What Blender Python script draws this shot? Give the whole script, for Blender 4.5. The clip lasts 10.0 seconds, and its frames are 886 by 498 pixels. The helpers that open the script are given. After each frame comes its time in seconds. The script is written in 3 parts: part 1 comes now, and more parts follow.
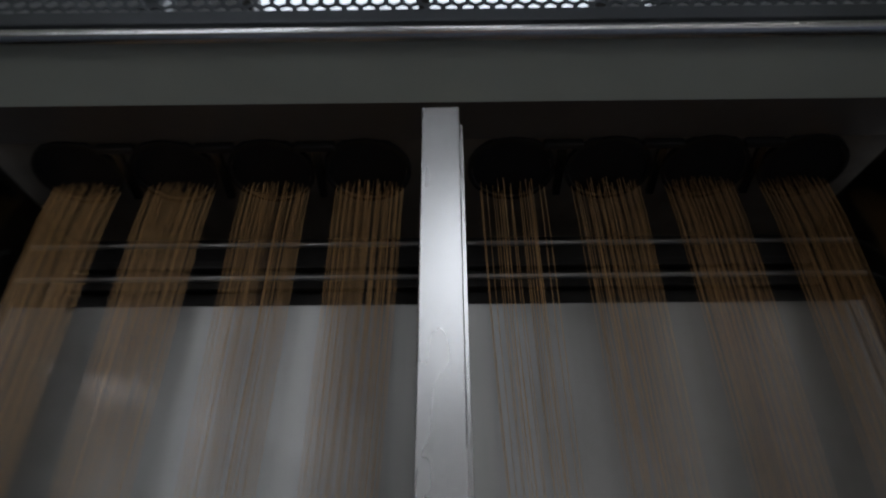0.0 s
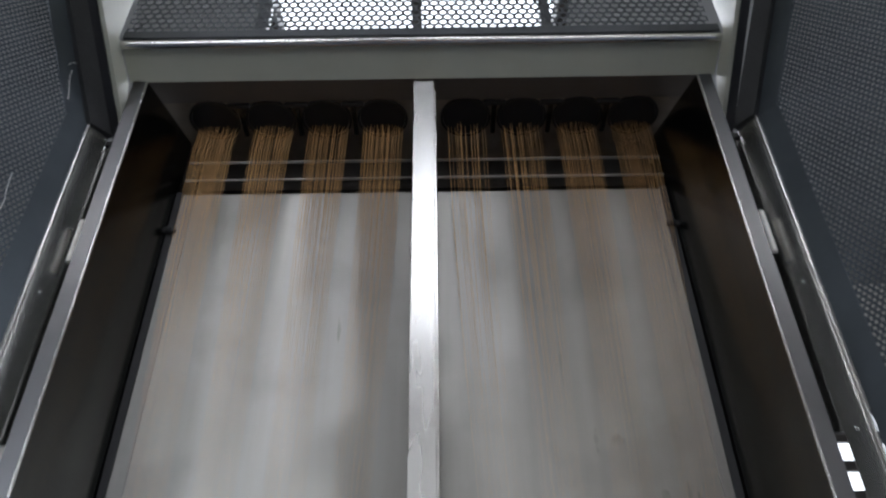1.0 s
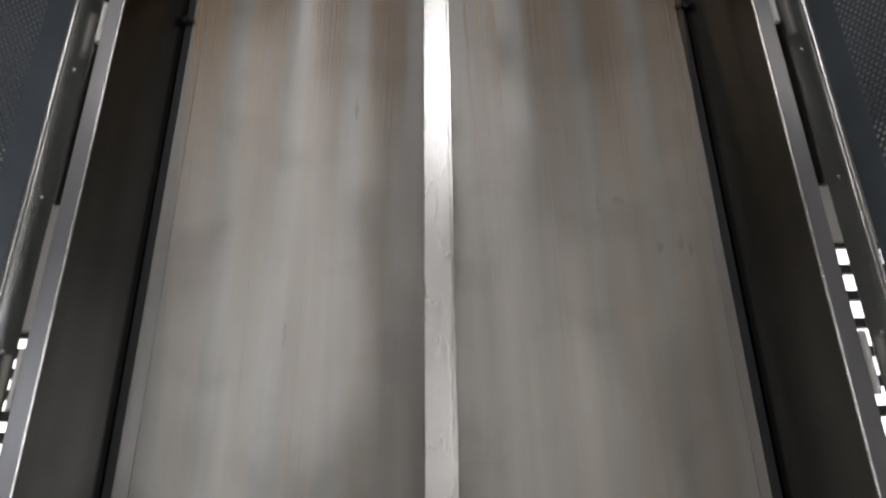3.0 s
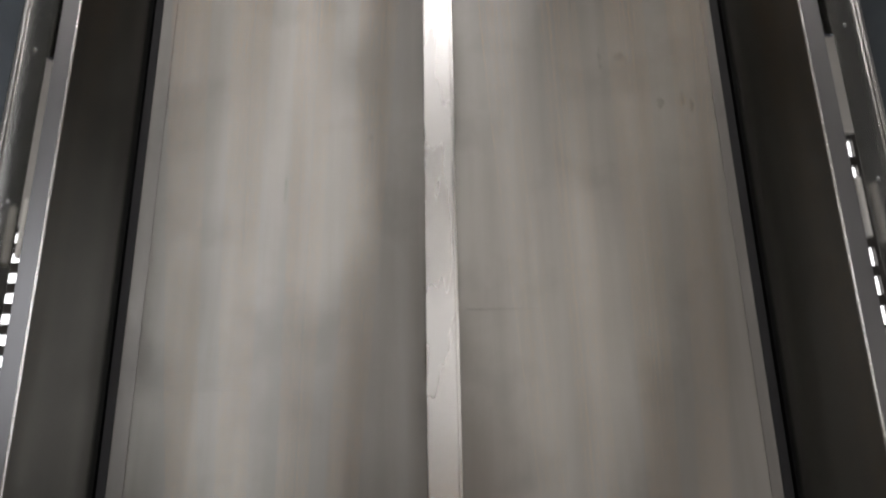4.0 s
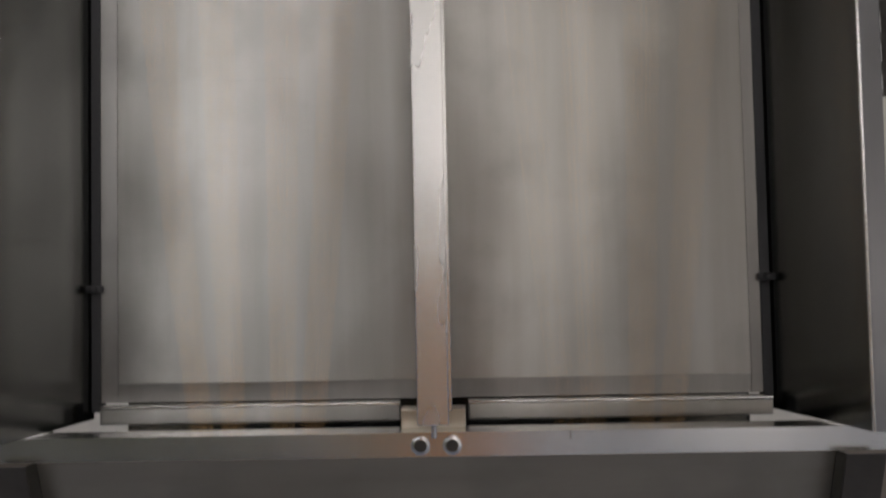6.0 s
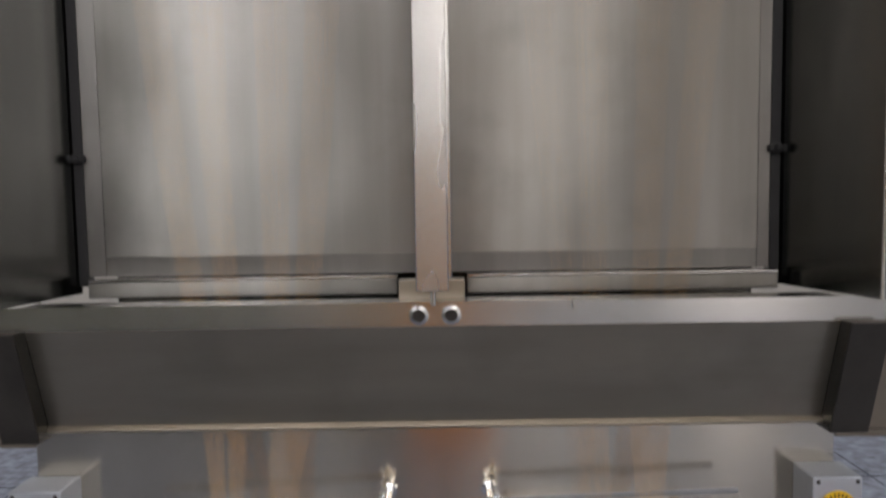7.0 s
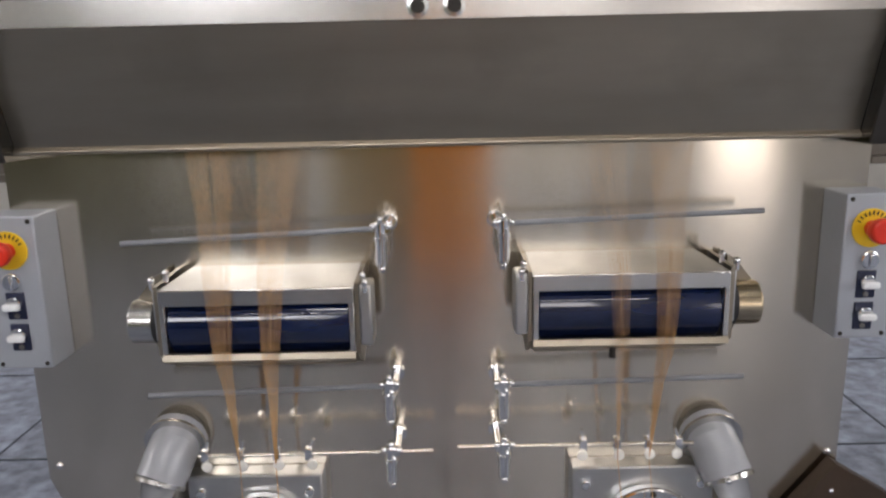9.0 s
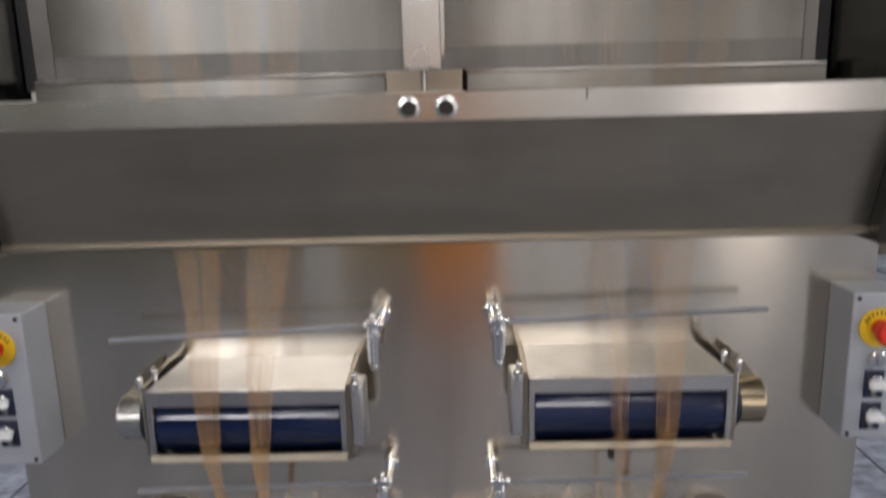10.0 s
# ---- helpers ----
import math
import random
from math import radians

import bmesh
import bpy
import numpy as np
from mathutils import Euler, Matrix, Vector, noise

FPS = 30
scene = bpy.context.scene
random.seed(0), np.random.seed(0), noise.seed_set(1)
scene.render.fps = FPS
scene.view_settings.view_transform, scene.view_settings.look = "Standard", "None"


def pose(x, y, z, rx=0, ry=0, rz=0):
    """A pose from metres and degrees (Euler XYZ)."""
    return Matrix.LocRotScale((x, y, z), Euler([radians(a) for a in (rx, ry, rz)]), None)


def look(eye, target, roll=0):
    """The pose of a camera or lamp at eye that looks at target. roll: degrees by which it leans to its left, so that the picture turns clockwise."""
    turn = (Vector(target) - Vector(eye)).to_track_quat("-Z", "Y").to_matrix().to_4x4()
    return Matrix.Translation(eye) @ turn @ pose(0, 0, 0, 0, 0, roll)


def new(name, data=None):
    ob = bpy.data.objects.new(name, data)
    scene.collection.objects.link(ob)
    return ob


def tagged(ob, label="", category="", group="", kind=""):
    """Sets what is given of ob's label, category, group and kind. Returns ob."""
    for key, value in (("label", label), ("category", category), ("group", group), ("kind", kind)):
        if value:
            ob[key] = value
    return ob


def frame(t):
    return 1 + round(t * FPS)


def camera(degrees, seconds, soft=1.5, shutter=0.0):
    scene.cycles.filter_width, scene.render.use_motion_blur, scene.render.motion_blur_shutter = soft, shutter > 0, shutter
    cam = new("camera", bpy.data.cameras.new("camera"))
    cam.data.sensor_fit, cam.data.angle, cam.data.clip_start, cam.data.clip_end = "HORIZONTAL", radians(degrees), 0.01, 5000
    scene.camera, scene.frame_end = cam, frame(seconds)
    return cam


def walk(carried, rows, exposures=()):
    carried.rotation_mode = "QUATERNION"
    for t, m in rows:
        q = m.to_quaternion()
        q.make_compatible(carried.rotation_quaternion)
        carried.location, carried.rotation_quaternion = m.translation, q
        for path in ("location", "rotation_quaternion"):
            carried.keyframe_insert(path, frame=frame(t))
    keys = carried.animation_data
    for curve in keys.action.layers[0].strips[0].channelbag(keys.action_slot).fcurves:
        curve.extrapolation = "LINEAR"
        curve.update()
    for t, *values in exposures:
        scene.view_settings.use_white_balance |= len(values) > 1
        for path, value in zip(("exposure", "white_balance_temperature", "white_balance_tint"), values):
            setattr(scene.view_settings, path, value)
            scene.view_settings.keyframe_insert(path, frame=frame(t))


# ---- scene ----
cam = camera(61.8, 10.0, soft=2.2, shutter=0.5)
PATH = [
    (0, (0.01, 0.363, 2.775), (-0.001, 1.938, 4.008), -0.3),
    (0.2, (0.019, 0.238, 2.716), (-0.021, 1.867, 3.875), 0.3),
    (0.5, (0.022, 0.084, 2.454), (0.016, 1.662, 3.683), -0.5),
    (1, (0.039, -0.162, 2.157), (0.043, 1.447, 3.346), -0.9),
    (1.5, (0.03, -0.208, 2.043), (0.017, 1.435, 3.183), -0.6),
    (2, (0.034, -0.182, 2.018), (0.01, 1.511, 3.082), -0.6),
    (2.5, (0.037, -0.168, 1.991), (0.003, 1.582, 2.96), -0.7),
    (4, (0.033, -0.127, 1.86), (-0.009, 1.772, 2.488), -1.0),
    (4.5, (0.024, -0.13, 1.82), (-0.013, 1.813, 2.294), -1.2),
    (5.2, (0.041, -0.114, 1.767), (-0.01, 1.87, 2.015), -1.6),
    (5.6, (0.041, -0.109, 1.719), (-0.001, 1.884, 1.878), -1.4),
    (7, (0.024, -0.054, 1.608), (0.015, 1.94, 1.459), -0.9),
    (7.5, (0.02, -0.026, 1.531), (0.01, 1.956, 1.26), -1.1),
    (8, (0.01, -0.005, 1.444), (0.01, 1.961, 1.08), -0.9),
    (8.5, (0.001, 0.004, 1.36), (0.011, 1.965, 0.967), -1.0),
    (9, (0.015, 0.016, 1.319), (0.001, 1.969, 0.89), -1.3),
    (9.25, (0.018, 0.024, 1.314), (0.002, 1.977, 0.857), -1.3),
    (9.5, (0.019, 0.033, 1.32), (0.002, 1.984, 0.879), -1.3),
    (10, (0.044, 0.07, 1.448), (-0.002, 2.025, 1.027), -1.5),
]
EXPOSURES = [(0, -1.35, 6000, 12), (0.3, -0.6, 6000, 12), (0.6, -0.2, 6050, 12), (1.0, -0.12, 6100, 13), (2.5, -0.35, 6500, 15), (4.5, 0.0, 6850, 16), (7.0, 0.32, 6850, 17), (9.0, 0.52, 6850, 17), (10.0, 0.48, 6850, 17)]
walk(cam, [(t, look(eye, target, roll)) for t, eye, target, roll in PATH], EXPOSURES)

# ---- light: a hall with daylight windows and ceiling tubes ----
FLOOR = 0.35
world = bpy.data.worlds.new("sky")
scene.world = world
world.use_nodes = True
wn = world.node_tree.nodes
sky = wn.new("ShaderNodeTexSky")
sky.sky_type, sky.sun_disc, sky.sun_elevation, sky.sun_rotation = "NISHITA", False, radians(40), radians(200)
world.node_tree.links.new(sky.outputs[0], wn["Background"].inputs[0])
wn["Background"].inputs[1].default_value = 0.12


def window_light(name, at, target, wide, high, watts, colour):
    lamp = bpy.data.lights.new(name, "AREA")
    lamp.shape, lamp.size, lamp.size_y, lamp.energy, lamp.color = "RECTANGLE", wide, high, watts, colour
    ob = new(name, lamp)
    ob.matrix_world = look(at, target)
    return ob


window_light("daylight_roof", (-0.5, -3.3, 6.05), (-0.5, -3.3, 0), 2.0, 1.8, 66, (0.96, 0.98, 1.0))
window_light("daylight_east", (5.9, -2.1, 3.2), (0.3, -0.6, 1.2), 3.0, 2.4, 95, (0.86, 0.93, 1.0))
window_light("daylight_above", (-0.1, 2.6, 6.1), (-0.1, 4.4, 0), 1.8, 2.0, 85, (0.95, 0.98, 1.0))
window_light("daylight_south", (-2.35, -5.9, 3.55), (0, 1, 2.2), 1.9, 1.5, 44, (0.87, 0.94, 1.0))
# added fill lamp that brightens the right half of the back panel
window_light("panel_right_fill", (1.1, -5.9, 3.3), (0.3, 1, 2.2), 1.1, 1.6, 8, (1.0, 0.96, 0.9))
window_light("daylight_door", (3.25, -5.9, 1.38), (1.2, 0, 0.4), 0.75, 1.9, 5.5, (1.0, 0.97, 0.92))


# added fill lamp that lifts the right door and cheek
window_light("west_fill", (-5.9, 0.3, 4.2), (0.7, 0.9, 3.5), 2.0, 1.5, 38, (0.9, 0.95, 1.0))


# ---- materials ----
def material(name, base, rough=0.5, metal=0.0, spread=0.12, scale=(8, 8, 8), fine=120.0, bump=0.05, stain=0.0, emit=0.0, coat=0.0, wave=0.0, brush=0.0, patchy=1.0):
    """A surface with variation at two scales, at metre coordinates, and fine relief."""
    m = bpy.data.materials.new(name)
    m.use_nodes = True
    n, k = m.node_tree.nodes, m.node_tree.links
    p = n["Principled BSDF"]
    p.inputs["Metallic"].default_value = metal
    p.inputs["Coat Weight"].default_value = coat
    where = n.new("ShaderNodeTexCoord")
    size = n.new("ShaderNodeMapping")
    size.inputs["Scale"].default_value = scale
    k.new(where.outputs["Object"], size.inputs["Vector"])
    broad = n.new("ShaderNodeTexNoise")
    broad.inputs["Scale"].default_value, broad.inputs["Detail"].default_value = 1.0, 6
    k.new(size.outputs[0], broad.inputs["Vector"])
    grain = n.new("ShaderNodeTexNoise")
    grain.inputs["Scale"].default_value, grain.inputs["Detail"].default_value = fine / 8.0, 3
    k.new(size.outputs[0], grain.inputs["Vector"])
    ramp = n.new("ShaderNodeValToRGB")
    ramp.color_ramp.elements[0].position, ramp.color_ramp.elements[1].position = 0.3, 0.7
    ramp.color_ramp.elements[0].color = (*[c * (1 - spread) for c in base], 1)
    ramp.color_ramp.elements[1].color = (*[min(1, c * (1 + spread)) for c in base], 1)
    k.new(broad.outputs[0], ramp.inputs[0])
    colour = ramp.outputs[0]
    if stain:
        spots = n.new("ShaderNodeTexNoise")
        spots.inputs["Scale"].default_value, spots.inputs["Detail"].default_value = 5.0, 8
        k.new(where.outputs["Object"], spots.inputs["Vector"])
        cut = n.new("ShaderNodeMapRange")
        cut.inputs[1].default_value, cut.inputs[2].default_value, cut.inputs[4].default_value = 0.52, 0.72, stain
        k.new(spots.outputs[0], cut.inputs[0])
        mix = n.new("ShaderNodeMix")
        mix.data_type = "RGBA"
        k.new(cut.outputs[0], mix.inputs[0])
        k.new(colour, mix.inputs[6])
        mix.inputs[7].default_value = (*[c * 0.55 for c in base], 1)
        colour = mix.outputs[2]
    k.new(colour, p.inputs["Base Color"])
    level = n.new("ShaderNodeMapRange")
    level.inputs[3].default_value, level.inputs[4].default_value = max(0.02, rough * (1 - 0.2 * patchy)), min(1, rough * (1 + 0.25 * patchy))
    k.new(grain.outputs[0], level.inputs[0])
    k.new(level.outputs[0], p.inputs["Roughness"])
    if bump:
        relief = n.new("ShaderNodeBump")
        relief.inputs["Strength"].default_value, relief.inputs["Distance"].default_value = bump, 0.002
        k.new(grain.outputs[0], relief.inputs["Height"])
        k.new(relief.outputs[0], p.inputs["Normal"])
    if brush:
        along = n.new("ShaderNodeCombineXYZ")
        along.inputs[2].default_value = 1.0
        k.new(along.outputs[0], p.inputs["Tangent"])
        p.inputs["Anisotropic"].default_value = brush
    if wave:
        slow = n.new("ShaderNodeTexNoise")
        slow.inputs["Scale"].default_value, slow.inputs["Detail"].default_value = 2.6, 2
        k.new(where.outputs["Object"], slow.inputs["Vector"])
        bend = n.new("ShaderNodeBump")
        bend.inputs["Strength"].default_value, bend.inputs["Distance"].default_value = 1.0, wave
        k.new(slow.outputs[0], bend.inputs["Height"])
        if bump:
            k.new(bend.outputs[0], relief.inputs["Normal"])
        else:
            k.new(bend.outputs[0], p.inputs["Normal"])
    if emit:
        p.inputs["Emission Color"].default_value = (*base, 1)
        p.inputs["Emission Strength"].default_value = emit
    return m


STEEL = material("brushed_steel", (0.28, 0.266, 0.246), 0.35, 1.0, 0.14, (16, 16, 0.9), 200, 0.03, 0.45, wave=0.010, brush=0.85)
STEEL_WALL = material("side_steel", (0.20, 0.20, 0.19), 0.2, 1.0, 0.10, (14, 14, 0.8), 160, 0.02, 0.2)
PLATE = material("plate_steel", (0.76, 0.69, 0.59), 0.16, 1.0, 0.08, (10, 10, 1.0), 140, 0.0, 0.3, wave=0.002, brush=0.85)
BRIGHT = material("bright_steel", (0.66, 0.645, 0.62), 0.24, 1.0, 0.06, (8, 8, 2), 60, 0.004, 0.25, wave=0.002, patchy=0.5)
POST = material("satin_post_steel", (0.66, 0.645, 0.62), 0.27, 1.0, 0.05, (5, 5, 1.2), 24, 0.0, 0.22, wave=0.003, patchy=0.35)
SHEET = material("folded_steel", (0.385, 0.34, 0.275), 0.36, 1.0, 0.10, (2, 14, 14), 160, 0.03, 0.35, wave=0.006)
CHROME = material("chrome", (0.82, 0.82, 0.82), 0.08, 1.0, 0.04, (30, 30, 30), 120, 0.0)
ROD = material("grey_ceramic_rod", (0.24, 0.25, 0.27), 0.3, 0.0, 0.1, (40, 40, 40), 160, 0.03)
WIRE = material("pale_rod", (0.75, 0.70, 0.62), 0.25, 1.0, 0.05, (40, 40, 40), 160, 0.0)
BLUE = material("blue_roller_glaze", (0.004, 0.011, 0.045), 0.08, 0.0, 0.25, (3, 20, 20), 100, 0.02, coat=0.5)
BLACK = material("black_rubber", (0.012, 0.012, 0.013), 0.6, 0.0, 0.2, (20, 20, 20), 100, 0.05)
DARK = material("dark_steel", (0.05, 0.045, 0.04), 0.5, 0.6, 0.3, (10, 10, 10), 100, 0.05, 0.4)
CREAM = material("cream_paint", (0.46, 0.46, 0.37), 0.42, 0.0, 0.06, (6, 6, 6), 120, 0.04, 0.25)
GREY_PAINT = material("grey_box_paint", (0.41, 0.435, 0.475), 0.42, 0.3, 0.06, (8, 8, 8), 140, 0.03, 0.2)
MESH_PAINT = material("dark_perforated_sheet", (0.10, 0.115, 0.13), 0.42, 0.7, 0.15, (6, 6, 6), 120, 0.03, 0.2)
GRILLE = material("grille_steel", (0.10, 0.105, 0.11), 0.45, 0.8, 0.15, (6, 6, 6), 120, 0.03)
YARN = material("tan_filament", (0.56, 0.32, 0.125), 0.3, 0.0, 0.15, (40, 40, 2), 100, 0.0, coat=0.6)
LINT = material("white_lint", (0.8, 0.8, 0.78), 0.8, 0.0, 0.05, (40, 40, 40), 100, 0.0)
YELLOW = material("yellow_plate", (0.80, 0.52, 0.02), 0.4, 0.0, 0.08, (30, 30, 30), 100, 0.02)
RED = material("red_plastic", (0.72, 0.035, 0.015), 0.3, 0.0, 0.08, (30, 30, 30), 100, 0.02)
WHITE = material("white_plastic", (0.85, 0.86, 0.86), 0.35, 0.0, 0.04, (30, 30, 30), 100, 0.02)
NAVY = material("navy_plastic", (0.015, 0.02, 0.05), 0.3, 0.0, 0.1, (30, 30, 30), 100, 0.02)
COVER = material("brown_grey_cover_paint", (0.16, 0.135, 0.11), 0.45, 0.2, 0.12, (5, 5, 5), 100, 0.04, 0.3)
CERAMIC = material("white_ceramic", (0.86, 0.84, 0.78), 0.2, 0.0, 0.05, (40, 40, 40), 100, 0.0)
PIPE = material("grey_pvc", (0.36, 0.37, 0.39), 0.2, 0.0, 0.06, (10, 10, 10), 120, 0.03, 0.2)
BROWN = material("brown_sheet", (0.055, 0.035, 0.022), 0.5, 0.2, 0.15, (10, 10, 10), 120, 0.05, 0.2)
ALU = material("cast_aluminium", (0.62, 0.62, 0.61), 0.34, 1.0, 0.08, (16, 16, 16), 140, 0.05, 0.2)
SOOT = material("sooty_brown_plate", (0.30, 0.25, 0.19), 0.5, 0.5, 0.25, (20, 20, 20), 100, 0.05, 0.5)
STRIP = material("dull_strip_steel", (0.215, 0.205, 0.192), 0.42, 1.0, 0.14, (14, 14, 2), 140, 0.03, 0.5)
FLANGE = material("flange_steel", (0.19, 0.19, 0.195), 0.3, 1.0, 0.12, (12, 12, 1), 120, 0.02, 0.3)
BRASS = material("warm_cap_steel", (0.52, 0.43, 0.30), 0.22, 1.0, 0.08, (3, 20, 20), 120, 0.01, 0.2)
PLINTH = material("ochre_reflection_paint", (0.36, 0.30, 0.16), 0.6, 0.0, 0.15, (5, 5, 5), 80, 0.08, 0.3)
OLIVE = material("olive_machine_paint", (0.115, 0.115, 0.065), 0.4, 0.0, 0.1, (4, 4, 4), 80, 0.04, 0.3)
PILLAR = material("dark_concrete", (0.075, 0.07, 0.062), 0.8, 0.0, 0.2, (3, 3, 3), 80, 0.2, 0.3)
STAIN = material("dull_smudge", (0.25, 0.238, 0.22), 0.42, 1.0, 0.2, (30, 30, 30), 120, 0.03)
FLOOR_MAT = material("grey_floor", (0.19, 0.215, 0.275), 0.4, 0.0, 0.55, (22, 22, 22), 60, 0.7, 0.9)
JOINT = material("floor_joint", (0.07, 0.08, 0.095), 0.8, 0.0, 0.2, (6, 6, 6), 90, 0.1)
WALL_MAT = material("hall_wall_paint", (0.52, 0.495, 0.45), 0.7, 0.0, 0.08, (1, 1, 1), 60, 0.06, 0.2)
CEIL_MAT = material("hall_ceiling_paint", (0.30, 0.30, 0.29), 0.8, 0.0, 0.08, (1, 1, 1), 60, 0.06)
ORANGE = material("orange_paint", (0.88, 0.34, 0.06), 0.5, 0.0, 0.1, (3, 3, 3), 60, 0.05, 0.2)
SKYLIGHT = material("daylight_pane", (0.93, 0.97, 1.0), 0.3, 0.0, 0.02, (1, 1, 1), 20, 0.0, emit=2.5)
DOOR_GLOW = material("shaded_yard_light", (1.0, 0.97, 0.93), 0.3, 0.0, 0.15, (2, 2, 2), 20, 0.0, emit=0.45)
TUBE = material("lit_tube", (1.0, 0.98, 0.94), 0.3, 0.0, 0.01, (1, 1, 1), 20, 0.0, emit=16.0)


# ---- mesh helpers ----
def box(bm, lo, hi, bevel=0.0):
    out = bmesh.ops.create_cube(bm, size=1.0)
    mid = [(a + b) / 2 for a, b in zip(lo, hi)]
    bmesh.ops.scale(bm, vec=[abs(b - a) for a, b in zip(lo, hi)], verts=out["verts"])
    bmesh.ops.translate(bm, vec=mid, verts=out["verts"])
    if bevel:
        edges = list({e for v in out["verts"] for e in v.link_edges})
        bmesh.ops.bevel(bm, geom=edges, offset=bevel, segments=2, affect="EDGES", profile=0.5)
    return bm


def rod(bm, a, b, r, r2=None, sides=20, bevel=0.0):
    a, b = Vector(a), Vector(b)
    m = Matrix.Translation((a + b) / 2) @ (b - a).to_track_quat("Z", "Y").to_matrix().to_4x4()
    out = bmesh.ops.create_cone(bm, cap_ends=True, segments=sides, radius1=r, radius2=r if r2 is None else r2, depth=(b - a).length, matrix=m)
    if bevel:
        rims = [e for v in out["verts"] for e in v.link_edges if any(len(f.verts) > 4 for f in e.link_faces)]
        bmesh.ops.bevel(bm, geom=list(set(rims)), offset=bevel, segments=2, affect="EDGES", profile=0.5)
    return bm


def ball(bm, at, r, squash=(1, 1, 1)):
    m = Matrix.Translation(at) @ Matrix.Diagonal((*squash, 1))
    bmesh.ops.create_uvsphere(bm, u_segments=20, v_segments=10, radius=r, matrix=m)
    return bm


def prism(bm, outline, axis, lo, hi):
    """An outline of (a, b) pairs drawn out along an axis: x takes (y, z), y takes (x, z), z takes (x, y)."""
    def put(p, d):
        return {"x": (d, p[0], p[1]), "y": (p[0], d, p[1]), "z": (p[0], p[1], d)}[axis]
    near, far = [bm.verts.new(put(p, lo)) for p in outline], [bm.verts.new(put(p, hi)) for p in outline]
    bm.faces.new(near), bm.faces.new(far[::-1])
    for i in range(len(outline)):
        j = (i + 1) % len(outline)
        bm.faces.new((near[j], near[i], far[i], far[j]))
    bmesh.ops.recalc_face_normals(bm, faces=bm.faces[:])
    return bm


def tube(bm, path, r, sides=20):
    """A round tube along a path of points."""
    path = [Vector(p) for p in path]
    rings = []
    for i, p in enumerate(path):
        way = (path[min(i + 1, len(path) - 1)] - path[max(i - 1, 0)]).normalized()
        side = way.cross(Vector((0.13, 0.2, 0.97)) if abs(way.z) < 0.9 else Vector((0, 1, 0))).normalized()
        up = side.cross(way)
        rings.append([bm.verts.new(p + r * (math.cos(a) * side + math.sin(a) * up)) for a in (2 * math.pi * k / sides for k in range(sides))])
    for a, b in zip(rings, rings[1:]):
        for k in range(sides):
            bm.faces.new((a[k], a[(k + 1) % sides], b[(k + 1) % sides], b[k]))
    bm.faces.new(rings[0][::-1]), bm.faces.new(rings[-1])
    bmesh.ops.recalc_face_normals(bm, faces=bm.faces[:])
    return bm


def finish(name, bm, mat, smooth=True):
    me = bpy.data.meshes.new(name)
    bm.to_mesh(me)
    bm.free()
    me.materials.append(mat)
    if smooth:
        for f in me.polygons:
            f.use_smooth = True
        me.set_sharp_from_angle(angle=radians(21))
    return me


def part(name, bm, mat, parent, label="", smooth=True):
    ob = new(name, finish(name, bm, mat, smooth))
    ob.parent = parent
    return tagged(ob, label)


def thing(name, at, label, category, group="", kind=""):
    ob = new(name)
    ob.location = at
    ob.empty_display_size = 0.05
    return tagged(ob, label, category, group, kind)


def structure(name, bm, mat, label="", category="structure"):
    return tagged(new(name, finish(name, bm, mat)), label, category, kind="structure")


def B():
    return bmesh.new()


def perforated(name, wide, high, pitch, hole, mat, parent, m, label="", sides=6, cut=None):
    """A sheet in its own xz plane with staggered holes right through it."""
    step = pitch * 0.866
    nx, nz = int(wide / pitch), int(high / step)
    ang = np.arange(sides) * 2 * np.pi / sides + np.pi / sides
    cell = []
    for a in ang:
        q = 0.5 / max(abs(np.cos(a)), abs(np.sin(a)))
        cell.append((q * np.cos(a) * pitch, q * np.sin(a) * step))
    inner = np.stack([np.cos(ang), np.sin(ang)], 1) * hole
    corners = np.array([(-0.5 * pitch, -0.5 * step), (0.5 * pitch, -0.5 * step), (0.5 * pitch, 0.5 * step), (-0.5 * pitch, 0.5 * step)])
    verts, faces = [], []
    for r in range(nz):
        for c in range(nx):
            ox, oz = (c + 0.5 + 0.5 * (r % 2)) * pitch, (r + 0.5) * step
            if cut and oz > cut[0] and ox < (oz - cut[0]) * cut[1]:
                continue
            b = len(verts)
            verts += [(ox + x, 0, oz + z) for x, z in inner] + [(ox + x, 0, oz + z) for x, z in corners]
            # hexagon of holes inside a rectangle: corner fans
            right, top, left, low = sides + 1, sides + 2, sides + 3, sides
            faces += [(b + right, b + top, b + 0, b + 5), (b + top, b + 1, b + 0), (b + top, b + left, b + 2, b + 1),
                      (b + left, b + 3, b + 2), (b + left, b + low, b + 4, b + 3), (b + low, b + right, b + 5, b + 4)]
    me = bpy.data.meshes.new(name)
    me.from_pydata(verts, [], faces)
    me.materials.append(mat)
    ob = new(name, me)
    ob.parent = parent
    ob.matrix_basis = m
    thick = ob.modifiers.new("thickness", "SOLIDIFY")
    thick.thickness, thick.offset = 0.0015, 0.0
    return tagged(ob, label)


